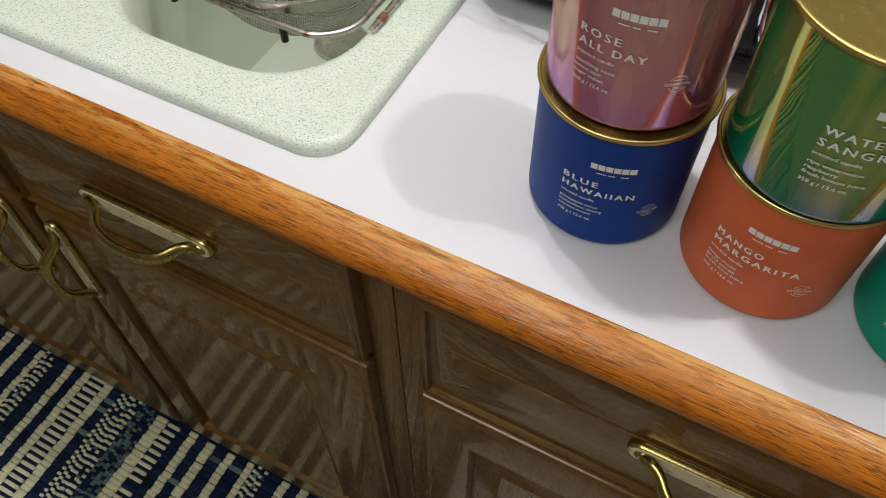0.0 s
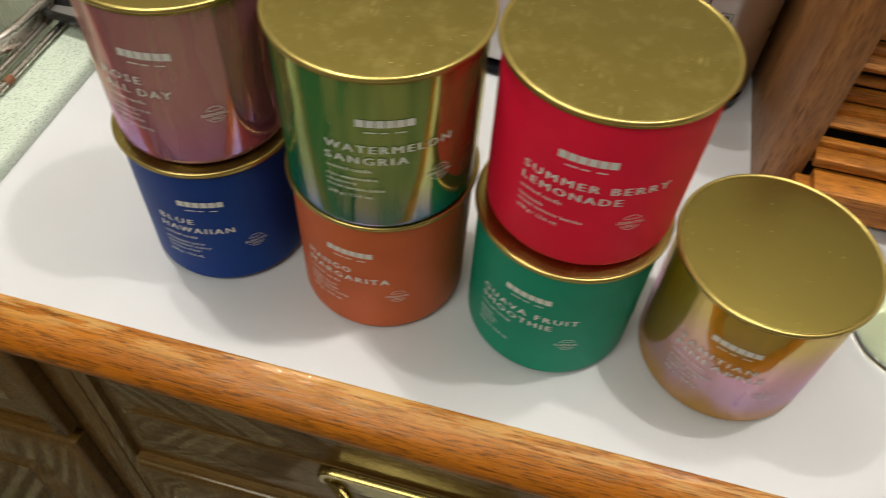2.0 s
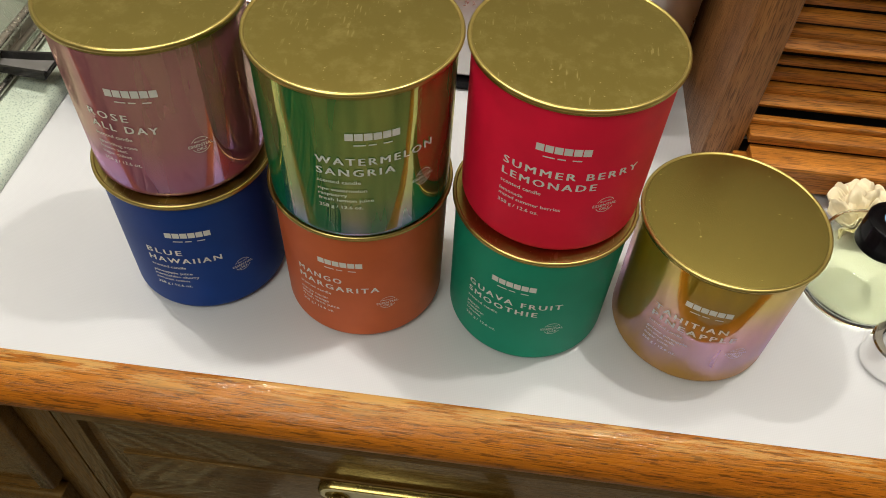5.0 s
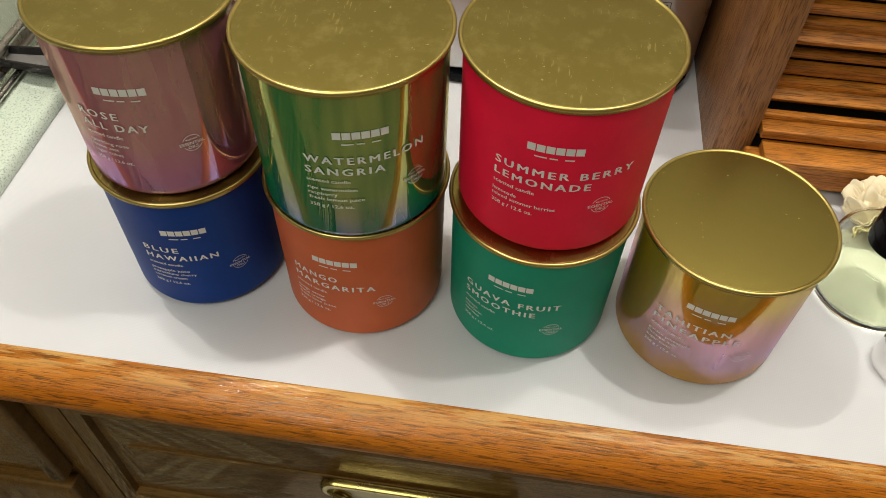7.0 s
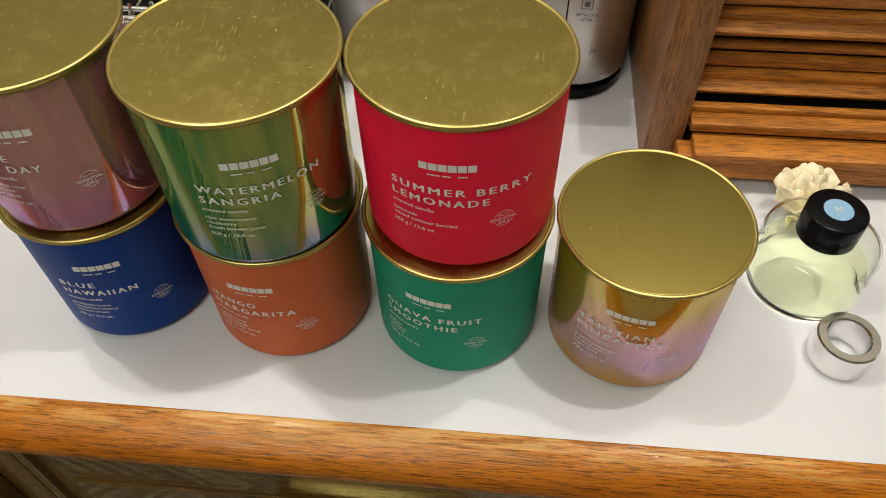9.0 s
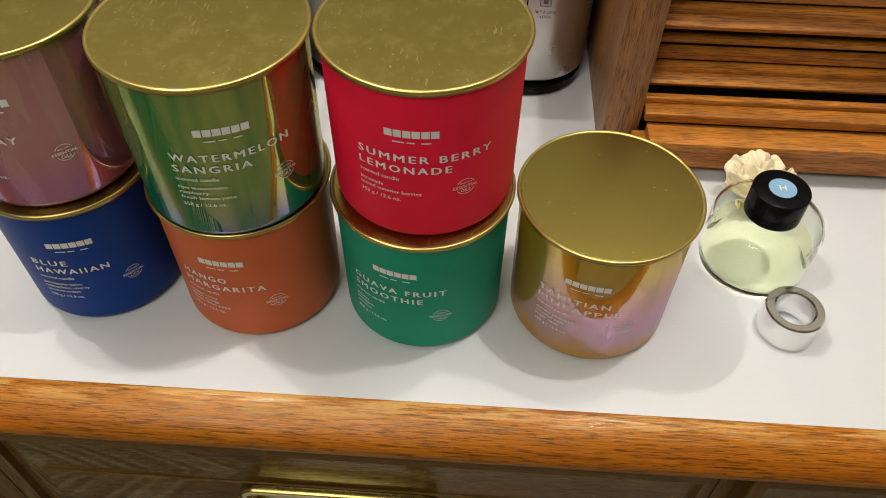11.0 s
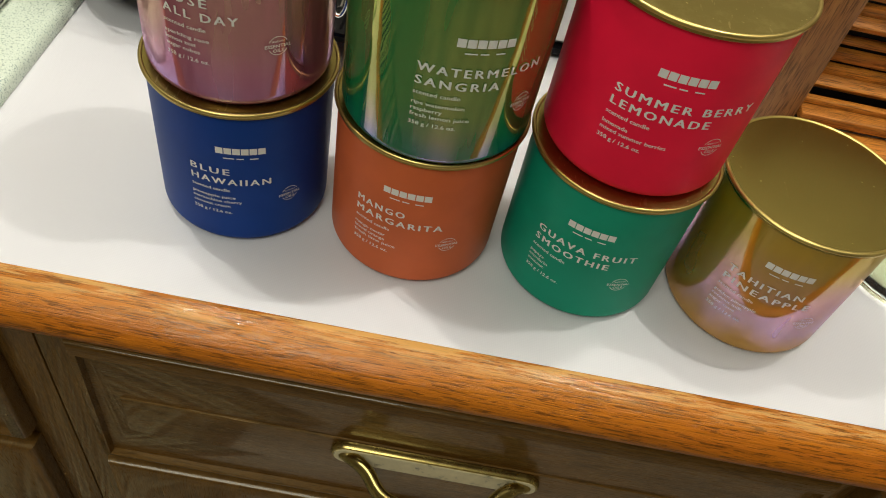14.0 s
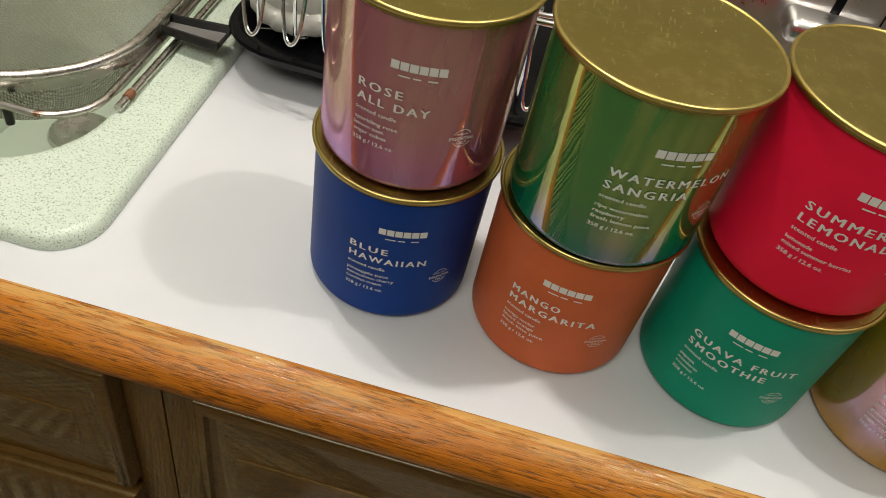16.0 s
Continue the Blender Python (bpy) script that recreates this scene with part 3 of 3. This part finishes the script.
def candle(at, body, title, lines, turn, label, girth=1.0, domed=False):
    """A glass jar with a gold lid and silver print; turn: how far round the print sits, in metres of arc."""
    ob = thing("scented_candle", at, label, "candle", "scented candles on the counter")
    ob.scale = (girth, girth, 1)
    r = JAR_R
    prof = [(0.0, 0.0006), (0.037, 0.0006), (0.039, 0.0)]
    prof += [(r - 0.0062 + 0.0062 * math.sin(radians(a)), 0.0062 - 0.0062 * math.cos(radians(a))) for a in range(10, 91, 8)]
    prof += [(r + 0.0004, 0.045), (r + 0.0008, JAR_H), (r - 0.002, JAR_H)]
    part("jar", lathe(prof, 128, True, True), body, ob)
    dome = [(0.0474 * (1 - q / 12), 0.0037 + 0.0005 * (1 - (1 - q / 12) ** 2)) for q in range(1, 12)] if domed else [(0.020, 0.0036)]
    shape = [(r - 0.0015, 0.0002), (0.0487, 0.0002), (0.0490, 0.0005), (0.0490, 0.0031), (0.0478, 0.0036), (0.0474, 0.0036)] + dome
    lid = part("lid", lathe([(rr, JAR_H + zz) for rr, zz in shape], 128), CLEAN_GOLD if domed else GOLD, ob, "brushed gold metal lid, " + ("smooth and slightly domed" if domed else "lightly scratched"))
    rim = [(0.0488 + 0.0012 * math.sin(radians(q)), JAR_H + 0.0029 + 0.0012 * math.cos(radians(q))) for q in range(-75, 151, 15)]
    part("rim", lathe(rim, 128, False, False), GOLD_EDGE, lid, "rolled shiny gold rim")
    w = r + 0.0009
    bm = bmesh.new()
    for k in range(6):
        s = turn - 0.0125 + 0.0042 * k
        patch(bm, s, s + 0.0037, 0.0674, 0.0714, w)
    part("logo", bm, PRINT, ob)
    bm = bmesh.new()
    for k in range(3):
        s = turn - 0.0088 + 0.0066 * k
        patch(bm, s, s + (0.0054, 0.0036, 0.0042)[k], 0.0643, 0.0650, w, 2)
    part("tagline_bar", bm, PRINT, ob)
    bm = bmesh.new()
    left = turn - 0.027
    for k, (body_text, width) in enumerate(title):
        for k2 in range(3):
            lettering(bm, body_text, left + 0.00022 * k2, 0.0548 - 0.0068 * k + 0.00006 * (k2 % 2), 0.0041, width, 0.0, wrap=w + 0.00003 * k2, spread=1.32)
    part("scent_name", bm, PRINT, ob)
    bm = bmesh.new()
    for k2 in range(2):
        s, ww = left + 0.00009 * k2, w + 0.00003 * k2
        lettering(bm, "scented candle", s, 0.0418, 0.0021, 0.0205, 0.0, wrap=ww)
        for k, text in enumerate(lines):
            lettering(bm, text, s, 0.0365 - 0.0033 * k, 0.0020, 0.00155 * len(text), 0.0, wrap=ww)
        lettering(bm, "358 g / 12.6 oz.", s, 0.0352 - 0.0033 * len(lines), 0.0021, 0.021, 0.0, wrap=ww)
    part("small_print", bm, PRINT, ob)
    bm = bmesh.new()
    c, zc, rr = turn + 0.0255, 0.0348, 0.0046
    for a0, a1 in ((25, 155), (205, 335)):
        for k in range(12):
            q = []
            for a, rad in ((k, rr), (k + 1, rr), (k + 1, rr + 0.0003), (k, rr + 0.0003)):
                t = radians(a0 + (a1 - a0) * a / 12)
                s, h = c + rad * math.cos(t), zc + rad * math.sin(t)
                q.append(bm.verts.new((w * math.sin(s / w), -w * math.cos(s / w), h)))
            bm.faces.new(q)
    lettering(bm, "MADE WITH", c, zc + 0.0023, 0.0009, 0.0058, 0.004, True, wrap=w)
    lettering(bm, "ESSENTIAL", c, zc - 0.0001, 0.0017, 0.0128, 0.008, True, wrap=w)
    lettering(bm, "OILS", c, zc - 0.0025, 0.0017, 0.0052, 0.008, True, wrap=w)
    part("badge", bm, PRINT, ob, "round oils badge in silver print")
    return ob


LOW, HIGH = 0.9004, 0.9951
candle((-0.0548, 0.3190, LOW), BLUE, [("BLUE", 0.0205), ("HAWAIIAN", 0.0415)], ["pineapple juice", "maraschino cherry", "coconut cream"], 0.0120, "frosted navy blue candle jar under the pink one", 0.985)
candle((0.0445, 0.3138, LOW), CORAL, [("MANGO", 0.0270), ("MARGARITA", 0.0475)], ["mango nectar", "blood orange", "fresh lime juice"], -0.0036, "frosted coral orange candle jar under the green mirror one")
candle((0.1449, 0.3122, LOW), TEAL, [("GUAVA FRUIT", 0.0550), ("SMOOTHIE", 0.0420)], ["papaya", "mandarin", "coconut"], -0.0120, "frosted teal green candle jar under the red one")
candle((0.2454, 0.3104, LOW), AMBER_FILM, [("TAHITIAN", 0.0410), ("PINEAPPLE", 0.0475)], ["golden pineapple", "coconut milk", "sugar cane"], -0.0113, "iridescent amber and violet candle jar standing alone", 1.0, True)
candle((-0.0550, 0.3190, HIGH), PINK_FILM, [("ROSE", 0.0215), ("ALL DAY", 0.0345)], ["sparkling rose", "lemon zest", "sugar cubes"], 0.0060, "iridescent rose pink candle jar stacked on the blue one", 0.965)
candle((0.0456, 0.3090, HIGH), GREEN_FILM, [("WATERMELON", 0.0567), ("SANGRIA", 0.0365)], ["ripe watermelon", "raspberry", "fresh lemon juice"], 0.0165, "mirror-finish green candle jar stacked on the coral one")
candle((0.1460, 0.3155, HIGH), RED, [("SUMMER BERRY", 0.0652), ("LEMONADE", 0.0450)], ["lemonade", "mixed summer berries"], -0.0020, "frosted raspberry red candle jar stacked on the teal one")


# ---- slatted wooden box ----
def slatted_box():
    ob = thing("bread_box", (0.262, 0.445, 0.9), "oak bread box with a slatted louvre front", "bread box")
    W, H, D = 0.46, 0.21, 0.30
    part("side_panel", box(0.0, 0.025, 0.0, D, 0.0, H, 0.0015), BOX_Z, ob)
    part("side_panel", box(W - 0.025, W, 0.0, D, 0.0, H, 0.0015), BOX_Z, ob)
    part("top_panel", box(0.0255, W - 0.0255, 0.036, D, H - 0.02, H, 0.0015), BOX_X, ob)
    # sheet that blackens the slat gaps, in place of shade inside the box
    part("slat_shade_sheet", box(0.0255, W - 0.0255, 0.042, 0.05, 0.004, H - 0.0205), SHADE_PAINT, ob, "near-black sheet standing in for shade behind the slats")
    part("base_board", box(0.020, W - 0.020, -0.017, -0.001, 0.007, 0.026, 0.001), BOX_X, ob)
    # strip that paints the shadow gap between box and counter
    part("gap_shade_strip", box(0.03, W - 0.03, -0.006, 0.035, 0.0, 0.0068), SHADE_PAINT, ob, "near-black strip standing in for the shadow gap")
    part("lower_rail", box(0.029, W - 0.029, -0.023, -0.0012, 0.0265, 0.0335, 0.001), BOX_X, ob)
    part("upper_rail", box(0.0265, W - 0.0265, -0.004, 0.012, 0.036, 0.0430, 0.001), BOX_X, ob)
    part("sill_slat", box(0.0265, W - 0.0265, 0.008, 0.014, 0.0432, 0.0475, 0.0008), BOX_X, ob)
    for row in range(3):
        for low, tall, lean, out in ((-0.0028, 0.0088, -54, -0.004), (0.0053, 0.0078, 10, 0.0), (0.0165, 0.0082, 10, 0.001), (0.0291, 0.0046, 10, 0.002)):
            slat = box(0.0262, W - 0.0262, -0.003, 0.003, -tall / 2, tall / 2, 0.0008)
            bmesh.ops.transform(slat, matrix=pose(0, 0.026 + out, 0.0522 + 0.0458 * row + low + tall / 2, lean, 0, 0), verts=slat.verts)
            part("slat", slat, BOX_X, ob)


slatted_box()


# ---- toaster ----
def toaster():
    ob = thing("toaster", (0.03, 0.511, 0.9), "brushed steel toaster with black sides and base", "toaster")
    W, D, H = 0.226, 0.25, 0.19
    part("shell", loops([rounded_rect(0.004, W - 0.004, 0.004, D - 0.004, 0.038, 0.010), rounded_rect(0, W, 0, D, 0.042, 0.014), rounded_rect(0, W, 0, D, 0.042, H - 0.02), rounded_rect(0.006, W - 0.006, 0.006, D - 0.006, 0.038, H - 0.004), rounded_rect(0.014, W - 0.014, 0.014, D - 0.014, 0.034, H)], True, True, True), BRUSHED, ob)
    part("base", loops([rounded_rect(0.006, W - 0.006, 0.002, D - 0.006, 0.038, 0.0), rounded_rect(0.002, W - 0.002, -0.003, D, 0.042, 0.003), rounded_rect(0.002, W - 0.002, -0.003, D, 0.042, 0.009)], True, True, True), BLACK, ob)
    part("seam", box(0.1735, 0.1745, -0.0008, 0.002, 0.016, H - 0.022), BLACK, ob)
    part("lever_slot", box(0.141, 0.147, -0.0012, 0.002, 0.045, 0.15, 0.0005), BLACK, ob)
    part("lever", box(0.112, 0.176, -0.030, -0.0016, 0.114, 0.130, 0.006, 4), BRUSHED, ob, "rounded steel lever")
    for x in (0.062, 0.130):
        part("slot_opening", box(x, x + 0.034, 0.03, D - 0.03, H - 0.0005, H + 0.0015, 0.0005), BLACK, ob)
    bm = bmesh.new()
    m = pose(0.188, -0.0006, 0.073, 90, 0, 0)
    lettering(bm, "LIFT & LOOK", 0, 0.0015, 0.0021, 0.0150, 0.008, True, flat=m)
    lettering(bm, "LEVER", 0, -0.0024, 0.0021, 0.0078, 0.008, True, flat=m)
    for x0, x1, z0, z1 in ((-0.005, 0.003, 0.0060, 0.0066), (-0.005, 0.003, 0.0134, 0.014), (-0.005, -0.0044, 0.0066, 0.0134), (0.0024, 0.003, 0.0066, 0.0134), (-0.0028, 0.0008, 0.008, 0.0118)):
        bm.faces.new([bm.verts.new(m @ Vector(p)) for p in ((x0, z0, 0), (x1, z0, 0), (x1, z1, 0), (x0, z1, 0))])
    part("print", bm, GREYPRINT, ob)


toaster()


# ---- dish rack ----
def dish_rack():
    ob = thing("dish_rack", (-0.219, 0.438, 0.9), "glossy black draining tray with a chrome wire rack", "dish rack")
    W, D = 0.255, 0.36

    def ring(d, z, r=0.045):
        return rounded_rect(d, W - d, d, D - d, r, z)

    rings = [ring(0.040, 0.0005, 0.03), ring(0.038, 0.010, 0.03), ring(0.018, 0.018), ring(0.005, 0.022), ring(0.0, 0.030), ring(0.001, 0.032), ring(0.005, 0.032), ring(0.007, 0.029), ring(0.014, 0.020), ring(0.030, 0.017, 0.03)]
    part("tray", loops(rings, True, True, True), BLACK, ob)
    prof = ((0.0, 0.0235), (0.001, 0.029), (0.003, 0.029), (0.006, 0.0248), (0.018, 0.0248), (0.021, 0.029), (0.023, 0.029), (0.024, 0.0225))
    bm = loops([[(x, 0.013 + (y - 0.013) * wide + 0.003, z + dz) for y, z in prof] for x, wide, dz in ((0.006, 1.15, 0.0), (-0.012, 1.0, -0.0005), (-0.037, 0.75, -0.001))], True, True, True)
    spout = part("spout", bm, SPOUT, ob, "dark grey moulded drain spout")
    part("channel", loops([[(x, y, z) for x, y, z in ((x, mid - w, h), (x, mid + w, h), (x, mid + w, h + 0.0006), (x, mid - w, h + 0.0006))] for x, mid, w, h in ((0.004, 0.0155, 0.0064, 0.0248), (-0.012, 0.0150, 0.0054, 0.0243), (-0.036, 0.0152, 0.0040, 0.0238))], True, True, True), CHANNEL, spout, "glossy paler grey strip along the channel floor")
    for k in range(9):
        x = 0.030 + 0.026 * k
        part("wire", tube(spline([(x - 0.002, -0.006, 0.112), (x + 0.001, -0.012, 0.085), (x + 0.004, -0.015, 0.062), (x + 0.008, -0.015, 0.056), (x + 0.012, -0.012, 0.063), (x + 0.013, -0.004, 0.085), (x + 0.013, 0.010, 0.112)], 5), 0.0013, n=8), CHROME, ob)
    for k in range(9):
        x = 0.030 + 0.026 * k
        part("wire", tube([(x, 0.012, 0.112), (x, 0.016, 0.040), (x, 0.040, 0.026), (x, D - 0.05, 0.026)], 0.0013, n=8), CHROME, ob)
    part("rack_rim", tube(rounded_rect(0.012, W - 0.012, -0.006, D - 0.03, 0.03, 0.112), 0.0022, True), CHROME, ob)
    part("rack_rim", tube(rounded_rect(0.014, W - 0.014, 0.010, D - 0.034, 0.03, 0.108), 0.0018, True), CHROME, ob)


SPOUT = material("dark_grey_plastic", 0.2, 0.0, (0.014, 0.013, 0.013))
CHANNEL = material("glossy_grey_plastic", 0.12, 0.0, (0.16, 0.15, 0.145))
dish_rack()


def cup():
    ob = thing("cup", (-0.176, 0.506, 0.9285), "white fluted ceramic cup upside down in the dish rack", "cup")
    bm = lathe([(0.0300, 0.0), (0.0335, 0.001), (0.0355, 0.004), (0.0360, 0.010), (0.0350, 0.015), (0.0325, 0.018), (0.0340, 0.024), (0.0345, 0.036), (0.033, 0.070), (0.026, 0.082), (0.024, 0.082)], 112)
    for v in bm.verts:
        if v.co.z < 0.016:
            flute = 1 + 0.035 * math.cos(14 * math.atan2(v.co.y, v.co.x))
            v.co.x, v.co.y = v.co.x * flute, v.co.y * flute
    part("bowl", bm, WHITE, ob)
    foot = lathe([(0.0205, 0.0822), (0.0205, 0.0850), (0.0190, 0.0856), (0.0180, 0.0846), (0.0178, 0.0822)], 48, False, False)
    part("foot_ring", foot, WHITE, ob)


cup()


# ---- strainer over the sink ----
def strainer():
    ob = thing("sink_strainer", (-0.2565, 0.341, 0.911), "stainless mesh strainer with wire frame, rust-spotted", "strainer")
    net = material("fine_steel_mesh", 0.35, 0.9, (0.42, 0.39, 0.33))
    n = Net(net)
    vec = n.coords((1, 1, 1), (0, 0, 0.7))
    a = n.add("ShaderNodeTexWave", Scale=190.0, bands_direction="X")
    b = n.add("ShaderNodeTexWave", Scale=190.0, bands_direction="Y")
    n.link(vec, a.inputs["Vector"])
    n.link(vec, b.inputs["Vector"])
    weave = n.mix(0.5, a.outputs["Color"], b.outputs["Color"])
    n.link(n.ramp(weave, (0.35, (0.10, 0.09, 0.07)), (0.65, (0.50, 0.46, 0.38))), n.b.inputs["Base Color"])
    n.bump(weave, 0.5, 0.0006)

    mixer = n.add("ShaderNodeMixShader", Fac=0.6)
    n.link(n.add("ShaderNodeBsdfTransparent").outputs[0], mixer.inputs[1])
    n.link(n.b.outputs["BSDF"], mixer.inputs[2])
    n.link(mixer.outputs[0], n.t.nodes["Material Output"].inputs["Surface"])

    def ring(d, z, r=0.085):
        return rounded_rect(-0.195 + d, -0.001 - d, 0.002 + d, 0.29 - d, r, z, 12)

    part("bowl", loops([ring(0.002, 0.016), ring(0.005, 0.006), ring(0.010, -0.012), ring(0.026, -0.038, 0.07), ring(0.05, -0.046, 0.045)], True, False, True), net, ob, "fine woven steel mesh bowl")
    part("band", loops([ring(0.0012, 0.018), ring(0.0012, 0.006), ring(0.0025, 0.006), ring(0.0025, 0.018)]), STEEL, ob)
    part("rim", tube(ring(0, 0.0195), 0.0036, True, 12), STEEL, ob)
    part("frame_wire", tube(rounded_rect(-0.197, -0.001, 0.0, 0.293, 0.034, 0.0045, 12), 0.0026, True), RUSTY, ob, "rust-spotted steel frame wire")
    tip = part("rest_wire", tube([(0.0090, 0.026, 0.0032), (0.0090, 0.12, 0.0032), (0.0090, 0.26, 0.0032)], 0.0027), STEEL, ob)
    part("rust_spot", tube([(0.0090, 0.037, 0.0034), (0.0090, 0.044, 0.0034)], 0.0031, n=12), RUST, tip, "rusted weld near the cut end")
    for x, y in ((-0.05, 0.001), (-0.15, 0.001)):
        part("foot", tube([(x, y, 0.004), (x, y, -0.010)], 0.0028, n=12), SPOUT, ob, "short dark grey rubber foot")


RUST = material("orange_rust", 0.75, 0.2, (0.23, 0.095, 0.045))
RUSTY = metal("rusty_steel", (0.60, 0.56, 0.52), 0.25, 0.0, 0.85)
strainer()


# ---- reed diffuser bottle, ring and flower ----
def diffuser():
    ob = thing("diffuser_bottle", (0.354, 0.350, 0.9003), "round glass diffuser bottle of pale yellow oil", "bottle")
    glass = material("clear_glass", 0.02, 0.0, (0.92, 0.95, 0.90), Transmission_Weight=1.0, IOR=1.30)
    oil = material("pale_oil", 0.02, 0.0, (0.945, 0.935, 0.72), Transmission_Weight=1.0, IOR=1.03)
    R = 0.0335
    outer = [(0.0, 0.0), (0.029, 0.0), (R - 0.001, 0.002), (R, 0.005), (R, 0.0385), (R - 0.0008, 0.0412), (R - 0.0030, 0.0432), (R - 0.0070, 0.0442), (0.014, 0.0452), (0.0125, 0.047), (0.0125, 0.050)]
    inner = [(0.0112, 0.050), (0.0112, 0.0446), (R - 0.0080, 0.0432), (R - 0.0040, 0.0422), (R - 0.0020, 0.0404), (R - 0.0012, 0.038), (R - 0.0012, 0.0065), (R - 0.004, 0.0040), (0.0, 0.0040)]
    g = part("glass_body", lathe(outer + inner, 72, False, False), glass, ob)
    g.visible_shadow = False
    f = part("oil", lathe([(0.0, 0.0043), (R - 0.0046, 0.0043), (R - 0.0015, 0.0068), (R - 0.0015, 0.023), (0.0, 0.023)], 72, False, False), oil, ob, "pale yellow scented oil")
    f.visible_shadow = False
    cap = part("cap", lathe([(0.0160, 0.0455), (0.0169, 0.046), (0.0169, 0.0640), (0.0166, 0.0647), (0.0160, 0.0651), (0.0120, 0.0652)], 64), BLACK, ob, "glossy black screw cap")
    sticker = lathe([(0.0, 0.0655), (0.0081, 0.0655)], 40, False, False)
    part("sticker", sticker, material("pale_blue_paper", 0.6, 0.0, (0.21, 0.37, 0.54)), cap, "round pale blue sticker")
    bm = bmesh.new()
    for x, y, w, h in ((-0.0016, 0.0, 0.0009, 0.0040), (0.0016, 0.0, 0.0009, 0.0040), (0.0, 0.0, 0.0040, 0.0008)):
        bm.faces.new([bm.verts.new((x + sx * w / 2, y + sy * h / 2, 0.0658)) for sx, sy in ((-1, -1), (1, -1), (1, 1), (-1, 1))])
    part("mark", bm, PRINT, cap)


diffuser()
collar = thing("metal_collar", (0.3650, 0.2965, 0.9003), "chrome bottle collar ring lying on the counter", "ring")
part("band", lathe([(0.0163, 0.0), (0.0172, 0.001), (0.0172, 0.0195), (0.0164, 0.0205), (0.0122, 0.0205), (0.0114, 0.0195), (0.0114, 0.001), (0.0122, 0.0), (0.0163, 0.0)], 64, False, False), CHROME, collar)


def flower():
    ob = thing("wood_flower", (0.366, 0.401, 0.9), "cream sola wood flower lying behind the bottle", "flower")
    cream = plaster("cream_sola", (0.90, 0.78, 0.54), 0.8)
    rnd = random.Random(4)
    for layer, count, spread, reach in ((0, 22, 0.95, 0.031), (1, 22, 0.85, 0.034), (2, 18, 0.7, 0.036)):
        for k in range(count):
            bm = bmesh.new()
            a = spread * (2 * (k + rnd.uniform(-0.3, 0.3)) / (count - 1) - 1) - 0.12
            back = (-0.45, -0.02, 0.35)[layer] + rnd.uniform(-0.18, 0.18)
            length = 0.86 * reach * rnd.uniform(0.86, 1.1)
            along = Vector((math.sin(a), back, math.cos(a) * 0.95)).normalized()
            side = Vector((math.cos(a), 0.25 * rnd.uniform(-1, 1), -math.sin(a))).normalized()
            out = along.cross(side)
            rows = []
            for i in range(7):
                t = i / 6
                w = 0.0008 + 0.0038 * math.sin(min(1.0, t * 1.15) * 1.45) * (1.0 if t < 0.9 else 0.86)
                rows.append([along * (length * t * (1 - 0.09 * s * s)) + side * (w * s) + out * (0.0022 * t * math.sin(2.6 * s + k) + 0.005 * t * t * (1 if layer else -1)) + Vector((0, 0, 0.006)) for s in (-1, -0.6, -0.2, 0.2, 0.6, 1)])
            loops(rows, False, bm=bm)
            petal = part("petal", bm, cream, ob)
            solid = petal.modifiers.new("thick", "SOLIDIFY")
            solid.thickness = 0.0005
    part("stem", tube([(0.0, 0.0, 0.004), (0, 0, 0.012)], 0.004), cream, ob)


flower()
